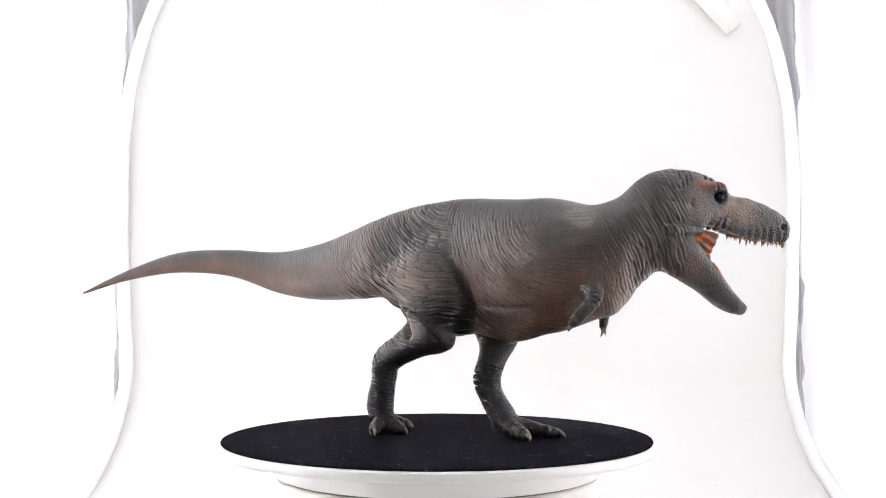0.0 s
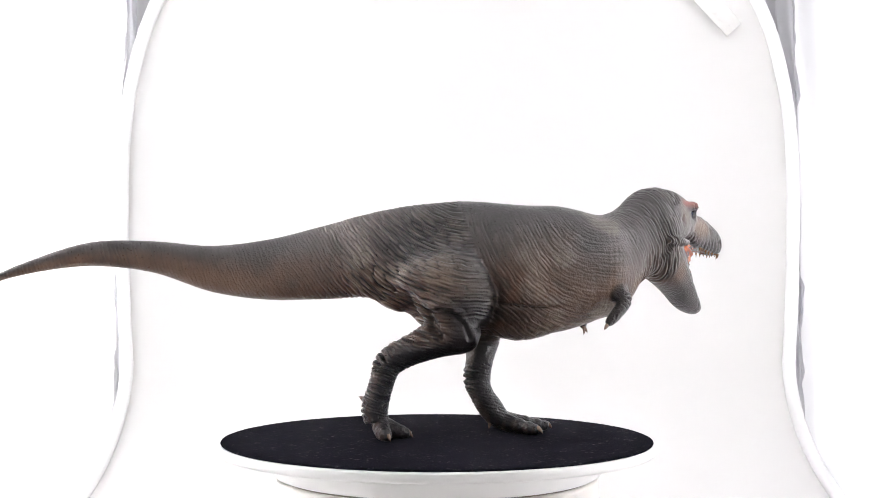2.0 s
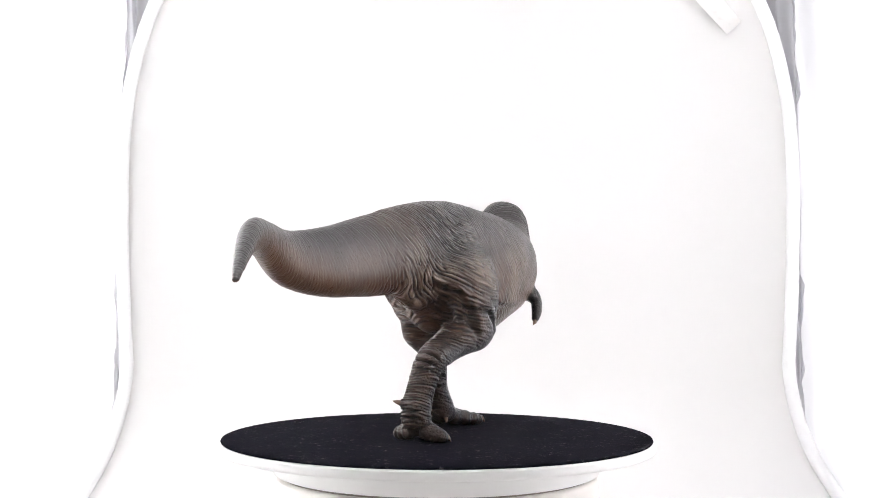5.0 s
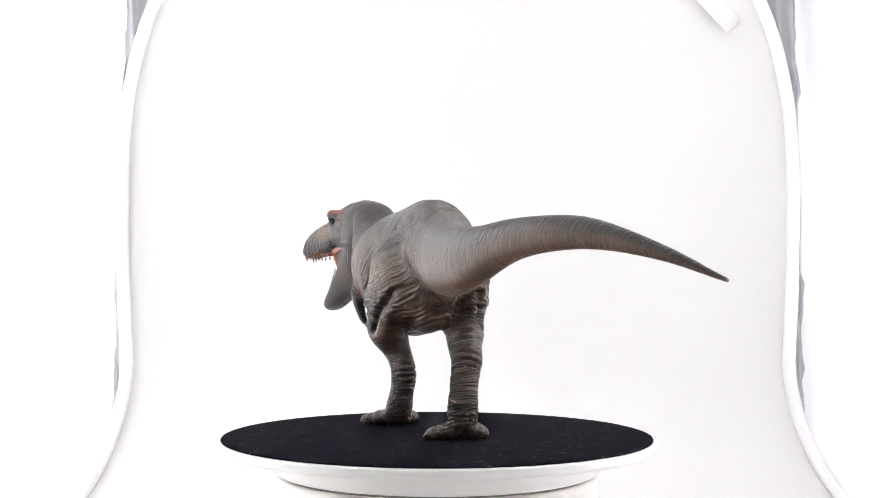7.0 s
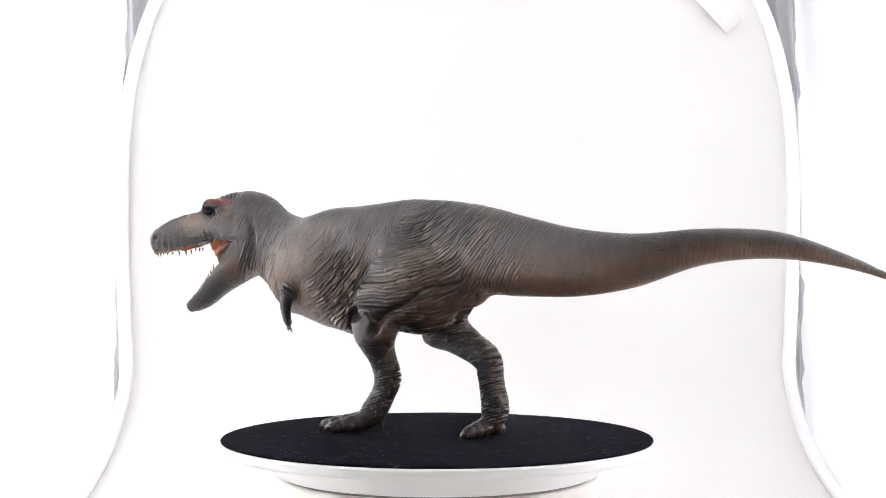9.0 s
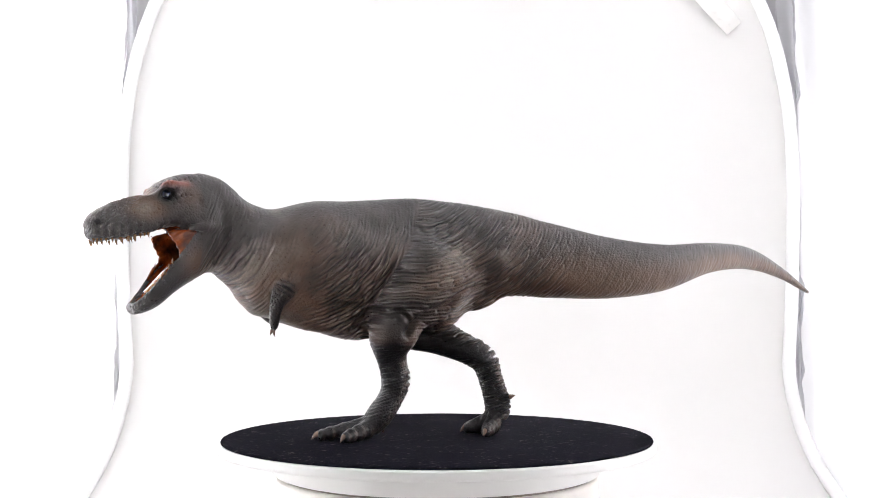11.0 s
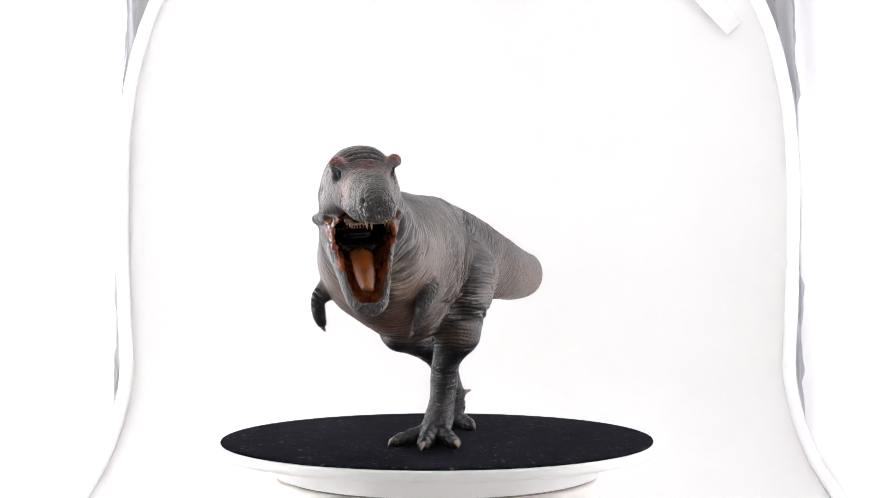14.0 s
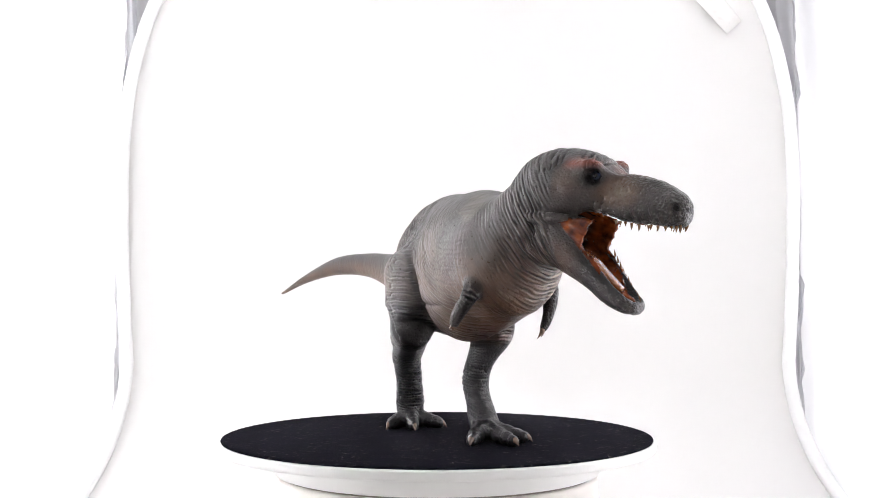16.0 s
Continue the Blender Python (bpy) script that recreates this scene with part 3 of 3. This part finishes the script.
def refine(v, q, zones):
    """Each quad in four, its points eased a little towards their neighbours."""
    n = len(v)
    ends = np.sort(np.stack([q, np.roll(q, -1, 1)], 2).reshape(-1, 2), 1)
    key, back = np.unique(ends[:, 0].astype(np.int64) * n + ends[:, 1], return_inverse=True)
    a, b = key // n, key % n
    mid = back.reshape(-1, 4) + n
    hub = np.arange(len(q)) + n + len(key)
    near = np.zeros_like(v)
    count = np.bincount(a, minlength=n) + np.bincount(b, minlength=n)
    for d in range(3):
        near[:, d] = (np.bincount(a, v[b, d], n) + np.bincount(b, v[a, d], n)) / count
    v = v + (near - v) * 0.35
    v = np.vstack([v, (v[a] + v[b]) / 2, v[q].mean(1)])
    zones = np.vstack([zones, (zones[a] + zones[b]) / 2, zones[q].mean(1)])
    made = [np.stack([q[:, c], mid[:, c], hub, mid[:, c - 1]], 1) for c in range(4)]
    return v, np.vstack(made), zones


def line_distance(a, b, points):
    """Distance of each (a, b) to a polyline, and how far along it the nearest place lies, from 0 to 1."""
    best, where = np.full(len(a), 1e9), np.zeros(len(a))
    for i, ((pa, pb), (qa, qb)) in enumerate(zip(points, points[1:])):
        t = np.clip(((a - pa) * (qa - pa) + (b - pb) * (qb - pb)) / ((qa - pa) ** 2 + (qb - pb) ** 2), 0, 1)
        d = np.hypot(a - pa - t * (qa - pa), b - pb - t * (qb - pb))
        where = np.where(d < best, (i + t) / (len(points) - 1), where)
        best = np.minimum(d, best)
    return best, where


def figurine_body(parent):
    v, q = surface_net()
    n = corner_normals(v, q)
    x, y, z = v.T * 1000
    way = (math.cos(radians(BODY_WAY)), math.sin(radians(BODY_WAY)))
    along = x * way[0] + y * way[1]
    side = -x * way[1] + y * way[0]
    hy = y - hc(x)
    zb, z = z, z - np.where(x > 103, 0.075 * hy, 0.0)
    head = step(x, 112, 119) * step(z, 55, 62)
    leg = step(-z, -50, -42) * step(-x, -75, -70)
    arm = np.zeros(len(v))
    for bones in (((72, -60, 75), (71.9, -64.6, 70), (67, -64.2, 64.2), (62, -62.2, 58.2)), ((80.6, -16.6, 75), (83.6, -18.7, 69), (83.9, -20.8, 63), (82.6, -23.8, 56))):
        for a, b in zip(np.array(bones, dtype=float), np.array(bones[1:], dtype=float)):
            t = np.clip((v * 1000 - a) @ (b - a) / ((b - a) @ (b - a)), 0, 1)
            arm = np.maximum(arm, 1 - step(np.linalg.norm(v * 1000 - a - t[:, None] * (b - a), axis=1), 4.2, 6.8))
    tail = step(-along, 38, 95)
    trunk = (1 - head) * (1 - leg)
    pebbles = grain(v * 520)
    patch = step(grain(v * 28 + 5), -0.5, 0.35)
    neck = step(x, 62, 84) * (1 - head)
    top = step(z, 112, 122)
    snout = head * step(x, 138, 150)
    disp = leg * 0.06 * pebbles * step(z, 4, 10) + head * 0.08 * pebbles + snout * 0.30 * grain(v * 340 + 4) + 0.22 * step(-z, -18, -8) * grain(v * 260)
    # slow sags and hollows of the hide
    disp += trunk * (1 - tail) * (0.5 * grain(v * 75 + 21) + 0.25 * grain(v * 130 + 2)) * (1 - 0.5 * top)
    # ribs of the snout: low bosses above the teeth
    disp += snout * 0.35 * np.sin(x * 1.75) * step(-z, -108, -102) * step(np.abs(hy), 3, 6)
    inside = ((x > 103) & mouth_lining(x, hy, z, n)).astype(float)
    # thigh edges and the fold along the belly
    thigh_front = np.zeros(len(v))
    for sgn, zs, lines in ((-1, (56, 65, 73, 85, 97), (24, 27, 28, 23, 15)), (1, (56, 65, 75, 89, 97), (40, 37, 32, 22, 15))):
        off = along - np.interp(z, zs, lines)
        flanked = step(sgn * (side - 1.4), 5, 11) * trunk
        disp -= flanked * 2.7 * np.exp(-((off - 1.2) / 2.0) ** 2) * step(z, 56, 63) * (1 - 0.9 * step(z, 74, 95))
        thigh_front += flanked * step(-off, -1.5, 1.5) * step(off, -26, -8) * step(z, 54, 60) * (1 - step(z + 5 * grain(v * 70), 92, 112))
        disp += flanked * 1.3 * step(-off, -0.5, 6) * step(off, -40, -24) * step(z, 58, 68) * (1 - step(z, 84, 100))
        disp -= flanked * 1.5 * np.exp(-((z - 67 - 0.03 * (along - 45) - 1.2 * grain(v * 60)) / 1.0) ** 2) * step(along, 26, 32) * (1 - step(along, 48, 66))
        rear = ((19, 53), (14, 60), (2, 66), (-12, 73), (-28, 78), (-42, 80)) if sgn > 0 else ((-3, 52), (-8, 63), (-16, 71), (-25, 77), (-40, 79.5))
        d, f = line_distance(along, z + 0.8 * grain(v * 80 + 5), rear)
        disp -= flanked * 3.4 * np.exp(-(d / 1.9) ** 2) * (1 - step(f, 0.45, 1.0))
        knee_line = ((46, 55), (40.5, 63), (34, 65.4), (29, 65), (22, 63), (17, 58)) if sgn > 0 else ((-9, 63.5), (-2, 65.4), (4, 63), (10, 58), (13, 51))
        d, f = line_distance(along, z + 0.5 * grain(v * 90), knee_line)
        outer = step(sgn * (side - 1.4), 8, 13) * step(x, -40, -36)
        disp -= outer * 1.7 * np.exp(-(d / 1.15) ** 2)
        disp += outer * 0.7 * np.exp(-((z - np.interp(along, sorted(p[0] for p in knee_line), [p[1] for p in sorted(knee_line)]) - 3) / 2.2) ** 2) * np.exp(-(d / 6) ** 2)
    disp *= 1 - inside
    # fleshy strands and pits in the lining of the mouth
    disp += inside * (0.45 * grain(v * 260 + 8) + 0.35 * np.sin(1.7 * (z + 0.6 * x) + 2.5 * grain(v * 150)))
    v = v + n * (disp * 0.001)[:, None]

    # pigment zones, with painted shade under the belly and in the hollows
    behind = np.zeros(len(v))
    for sgn, zs, lines in ((-1, (56, 65, 73, 85, 97, 120), (24, 27, 28, 23, 17, 10)), (1, (56, 65, 75, 89, 97, 120), (40, 37, 32, 22, 17, 10))):
        behind += step(sgn * (side - 1.4), -3, 3) * step(-(along - np.interp(z, zs, lines)), -1.5, 1.5)
    bulb = np.exp(-(((x - 34) / 15) ** 2 + ((y - 11) / 15) ** 2 + ((z - 54.5) / 10.5) ** 2) ** 2) + np.exp(-(((x - 1) / 15) ** 2 + ((y + 23) / 15) ** 2 + ((z - 54) / 10.5) ** 2) ** 2)
    skin = (1 - inside) * (1 - head) * (1 - arm)
    w_hip = skin * trunk * behind * (0.55 + 0.45 * patch) * (1 - 0.86 * step(-along, 30, 78)) * (1 - 0.7 * step(z, 108, 120)) * (1 - bulb)
    w_flank = skin * trunk * (1 - behind) * (1 - neck) * (0.30 + 0.70 * patch) * (1 - 0.8 * step(along, 46, 76)) * (1 - 0.7 * step(z, 104, 118))
    w_neck = skin * trunk * neck * (0.30 + 0.45 * patch) * (0.25 + 0.75 * step(x, 84, 100)) * (1 - 0.5 * top)
    w_leg = skin * leg * (0.35 + 0.65 * patch) * step(z, 5, 11) * (1 - bulb) * (0.12 + 0.88 * step(-z, -44, -33))
    low = step(-z + 7 * grain(v * 40), -104, -72)
    tan = low * trunk * 0.95 + 0.3 * trunk * (1 - low) * step(grain(v * 30 + 9), -0.1, 0.5)
    under = step(-n[:, 2], -0.6, 0.3)
    tan = tan * (1 - tail) + tail * 0.9 * under
    knee = np.exp(-((x - 33) ** 2 + (y - 5) ** 2) / 170 - ((z - 57) / 9) ** 2) + np.exp(-((x + 3) ** 2 + (y + 17) ** 2) / 260 - ((z - 54) / 9) ** 2)
    tan = np.maximum(tan, 0.4 * np.clip(knee, 0, 1))
    cheek = 2.0 * np.exp(-((x - 142) / 7) ** 2 - ((z - 112) / 5) ** 2) + 0.5 * np.exp(-((x - 121) / 6) ** 2 - ((z - 118) / 6) ** 2) + 0.85 * np.exp(-((x - 117) / 8) ** 2 - ((z - 87) / 7) ** 2)
    tan = np.where(head > 0.5, np.clip(cheek, 0, 1), tan)
    tan = np.clip(tan, 0, 1) * (1 - 0.75 * thigh_front)
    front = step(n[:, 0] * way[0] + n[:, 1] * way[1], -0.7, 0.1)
    # Dark legs, arms and back; low hips and belly carry shade in the colour.
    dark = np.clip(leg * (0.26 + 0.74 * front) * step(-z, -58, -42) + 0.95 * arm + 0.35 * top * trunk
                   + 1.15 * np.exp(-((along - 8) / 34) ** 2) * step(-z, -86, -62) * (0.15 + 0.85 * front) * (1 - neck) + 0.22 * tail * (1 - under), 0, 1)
    dark = np.maximum(dark, 1.0 * head * np.exp(-(((x - 132) / 4.8) ** 2 + ((z - 118.4) / 4.0) ** 2) ** 2) * step(np.abs(hy), 5, 8))
    dark = np.maximum(dark, 0.55 * thigh_front)
    dark = np.maximum(dark, 0.45 * head * step(-z, -112, -100) * step(x, 118, 128))
    tan = np.maximum(tan, 0.55 * leg * (1 - front))
    red = head * np.clip(np.exp(-((z - 125) / 2.0) ** 2) * step(x, 118, 124) * step(-x, -142, -137) * step(np.abs(hy), 6, 9)
                         + 0.7 * np.exp(-((x - 142) / 5) ** 2 - (hy / 5) ** 2) * step(z, 115, 118), 0, 1)
    rel = np.clip(disp, -0.3, 0.3) / 0.3
    ridge = np.clip(rel - 0.25, 0, 1) * (1 - inside) * (0.35 + 0.65 * step(grain(v * 25 + 2), -0.4, 0.4))
    ridge = np.maximum(ridge, 0.75 * head * np.exp(-((x - 142.5) / 5.5) ** 2 - ((z - 112) / 4) ** 2) * step(np.abs(hy), 4, 7))
    # Hollows of the hide, where the colour takes on some shade.
    groove_shade = np.clip(-rel - 0.05, 0, 1) * (1 - inside)
    throat = inside * step(-x, -124, -112)
    scales = np.clip(0.18 + 0.25 * head + 0.65 * snout + leg * 0.25 + 0.25 * arm, 0, 1) * (1 - inside)
    zones = np.stack([tan, dark, red, ridge, groove_shade, inside, throat, scales, w_hip, w_flank, w_neck, w_leg], 1)
    v, q, zones = refine(v, q, zones)
    n = corner_normals(v, q)
    w_hip, w_flank, w_neck, w_leg = zones[:, 8:].T
    x, y, z = v.T * 1000
    along, side = x * way[0] + y * way[1], -x * way[1] + y * way[0]
    bend = 1.0 * grain(v * 60 + 9) + 0.38 * grain(v * 190 + 4)
    jitter = 1.6 * grain(v * 140 + 13)

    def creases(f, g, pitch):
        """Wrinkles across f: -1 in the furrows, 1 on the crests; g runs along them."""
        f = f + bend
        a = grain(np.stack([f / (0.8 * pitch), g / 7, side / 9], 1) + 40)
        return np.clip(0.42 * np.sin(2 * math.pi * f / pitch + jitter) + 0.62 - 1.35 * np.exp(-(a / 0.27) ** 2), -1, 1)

    ha, hz = np.minimum(along - 14, 0), z - 140
    fa, fz = np.minimum(along - 82, 0), z - 120
    hf, ff = np.hypot(ha, hz), np.hypot(fa, fz)
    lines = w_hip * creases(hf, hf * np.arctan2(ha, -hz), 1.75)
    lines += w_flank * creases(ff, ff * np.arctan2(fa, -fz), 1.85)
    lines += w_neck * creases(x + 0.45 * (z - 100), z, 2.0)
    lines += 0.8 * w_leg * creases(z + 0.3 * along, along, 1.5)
    v = v + n * (0.00036 * lines)[:, None]
    me = bpy.data.meshes.new("body")
    me.vertices.add(len(v))
    me.vertices.foreach_set("co", v.astype(np.float32).ravel())
    me.loops.add(q.size)
    me.loops.foreach_set("vertex_index", q.astype(np.int32).ravel())
    me.polygons.add(len(q))
    me.polygons.foreach_set("loop_start", np.arange(0, q.size, 4, dtype=np.int32))
    me.update(calc_edges=True)
    me.polygons.foreach_set("use_smooth", np.ones(len(q), dtype=bool))
    for name, val in zip(("tan", "dark", "red", "ridge", "groove_shade", "mouth", "throat", "scales", "lines"), (*zones[:, :8].T, lines)):
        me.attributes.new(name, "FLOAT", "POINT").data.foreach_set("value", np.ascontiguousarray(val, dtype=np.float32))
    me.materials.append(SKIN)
    ob = new("body", me)
    ob.parent = parent
    return ob


def mouth_lining(x, hy, z, n):
    """True on the walls of the mouth's hollow, the lower jaw's trough and the palate (mm, head space)."""
    a = np.interp(x, (104, 114, 124, 134), (98, 98, 96, 93))
    h = np.interp(x, (104, 114, 124, 134), (4.5, 7, 10, 11)) + 0.9
    w = np.interp(x, (104, 114, 124, 134), (7, 11, 12.2, 13.5)) + 0.5
    m1 = np.hypot(hy / w, (z - a) / h) + np.where(x > 136, 9, 0)
    b = np.interp(x, (116, 124, 131, 137, 141, 146), (94, 87.5, 80.8, 75, 71.5, 68.5))
    hb = np.interp(x, (116, 131, 141, 146), (8, 7.2, 5.6, 4.2))
    wb = np.interp(x, (116, 124, 131, 137, 141, 145), (10.4, 10.2, 8.6, 6.4, 4.6, 2.5))
    m2 = np.hypot(hy / wb, (z - b) / hb) + np.where(x < 114, 9, 0)
    c = np.interp(x, (120, 135, 150, 160), (101, 99, 96.5, 95.6))
    m3 = np.hypot(hy / np.interp(x, (120, 150, 162), (9.5, 7, 4.5)), (z - c) / 3.6) + np.where(x < 118, 9, 0)
    faces_up = 0.72 * n[:, 2] + 0.69 * n[:, 0]
    faces_in = n[:, 1] * np.sign(hy) < -0.2
    wedge = (x > 116.5) & (x < 134) & (z < 102.6) & (z > 104.4 - (x - 116.5) * 1.42) & (np.abs(hy) < 14.9)
    return wedge | (m1 < 1.0) | ((m2 < 1.0) & ((faces_up > 0.4) | faces_in) & (x < 145)) | ((m3 < 1.0) & ((n[:, 2] < 0.2) | faces_in) & (x < 160))


figurine = new("dinosaur_figurine")
tagged(figurine, "grey and tan painted roaring theropod dinosaur figurine, mouth wide open", "figurine")
figurine_body(figurine)


def spike(base, tip, radius, bend=(0, 0, 0), segs=8, steps=5):
    """A curved tapering claw or tooth, in mm."""
    b, t, k = Vector(base) * 0.001, Vector(tip) * 0.001, Vector(bend) * 0.001
    pts = [b.lerp(t, i / steps) + k * math.sin(math.pi * i / steps) for i in range(steps + 1)]
    radii = [radius * 0.001 * (1 - (i / steps) ** 1.6) + 0.00008 for i in range(steps + 1)]
    return sweep_tube(pts, radii, segs)


for base, mid, tip in TOES:
    d = (Vector(tip) - Vector(mid)).normalized()
    s = Vector(tip) + Vector((0, 0, 0.4))
    part("claw", spike(s - d * 0.6, s + d * 3.1 - Vector((0, 0, 1.9)), 1.75, (0, 0, 0.8)), CLAW, figurine)
part("claw", spike((-31.8, 20.6, 19.3), (-32.6, 24.4, 20.4), 1.2), CLAW, figurine)
part("claw", spike((29.7, -7.2, 5.8), (28.6, -7.4, 2.4), 1.2), CLAW, figurine)
for q in ((60.8, -60.8, 55.2), (59.4, -62.4, 56.2)):
    part("claw", spike((62.2, -62.3, 58.4), q, 1.0, (-0.4, 0, -0.4)), CLAW, figurine)
for q in ((81, -25.7, 51.6), (83.4, -26, 52.4)):
    part("claw", spike((82.6, -23.7, 56.4), q, 1.0, (0.5, 0, 0)), CLAW, figurine)

for s in (-1, 1):
    bm = bmesh.new()
    bmesh.ops.create_uvsphere(bm, u_segments=24, v_segments=16, radius=0.0022)
    bmesh.ops.translate(bm, verts=bm.verts, vec=Vector((0.1326, (hc(132.6) + s * 9.0) * 0.001, 0.1192 + s * 0.0007)))
    eye = part("eye", bm, EYE_MAT, figurine, "glossy dark blue eye")
    bm = bmesh.new()
    bmesh.ops.create_uvsphere(bm, u_segments=16, v_segments=10, radius=0.0010)
    for vert in bm.verts:
        vert.co.y *= 0.35
    bmesh.ops.translate(bm, verts=bm.verts, vec=Vector((0.1330, (hc(132.6) + s * 10.9) * 0.001, 0.1192 + s * 0.0007)))
    part("pupil", bm, PUPIL, eye, "black pupil")

rng = random.Random(4)
UPPER = [(140, 8.9, 100.2), (144, 8.5, 99.6), (150, 7.9, 98.2), (158, 6.9, 97), (163, 5, 96.8), (165.6, 2, 97)]
LOWER = [(128.4, 11.0, 89.4), (134, 9.1, 80.6), (139, 7.5, 73.6), (143, 5.4, 69.2), (145.6, 2.2, 66.8)]


def tooth_row(rows, count, down, size):
    c = smooth_rows(rows, 8)
    for s in (-1, 1):
        for k in range(count):
            f = (k + 0.5) / count * (len(c) - 1)
            i = min(int(f), len(c) - 2)
            q = c[i] + (c[i + 1] - c[i]) * (f - i)
            h = size * rng.choice((0.45, 0.7, 0.85, 1.0, 1.25))
            base = (q[0], hc(q[0]) + s * q[1], q[2] + 0.075 * s * q[1] - (2.0 if down > 0 else 0.9) * down)
            tip = (q[0] - (0.5 if down > 0 else 0.7) * h * 0.4, hc(q[0]) + s * (q[1] - 0.4), q[2] + 0.075 * s * q[1] + down * h)
            part("tooth", spike(base, tip, 0.7 * size / 2.6, (0.15, 0, 0), 6, 4), TOOTH, figurine)


tooth_row(UPPER, 11, -1, 2.1)
tooth_row(LOWER, 14, 1, 1.5)

# tongue lying in the lower jaw
tc = smooth_rows([(112, 89, 4.0), (120, 88.2, 5.0), (127, 83.2, 4.8), (133, 77.6, 4.0), (138.5, 73, 2.4)], 6)
part("tongue", sweep_tube([(a[0] * 0.001, hc(a[0]) * 0.001, a[1] * 0.001) for a in tc], [a[2] * 0.001 for a in tc], 16, 0.45), TONGUE, figurine, "glossy wet orange tongue")


# ---------------------------------------------------------------- what turns
def motions():
    times = [0.5 * k for k in range(33)]
    spin = [(t, pose(0, 0, 0, 0, 0, turn_at(t)) @ pose(0, 0, 0, 0.1, 0, 0)) for t in times]
    walk(platter, [(t, Matrix.Translation((0, 0, PZ)) @ m) for t, m in spin])
    walk(felt, [(t, Matrix.Translation((0, 0, DISC)) @ m) for t, m in spin])
    walk(figurine, [(t, Matrix.Translation((0, 0, DISC)) @ m) for t, m in spin])


motions()
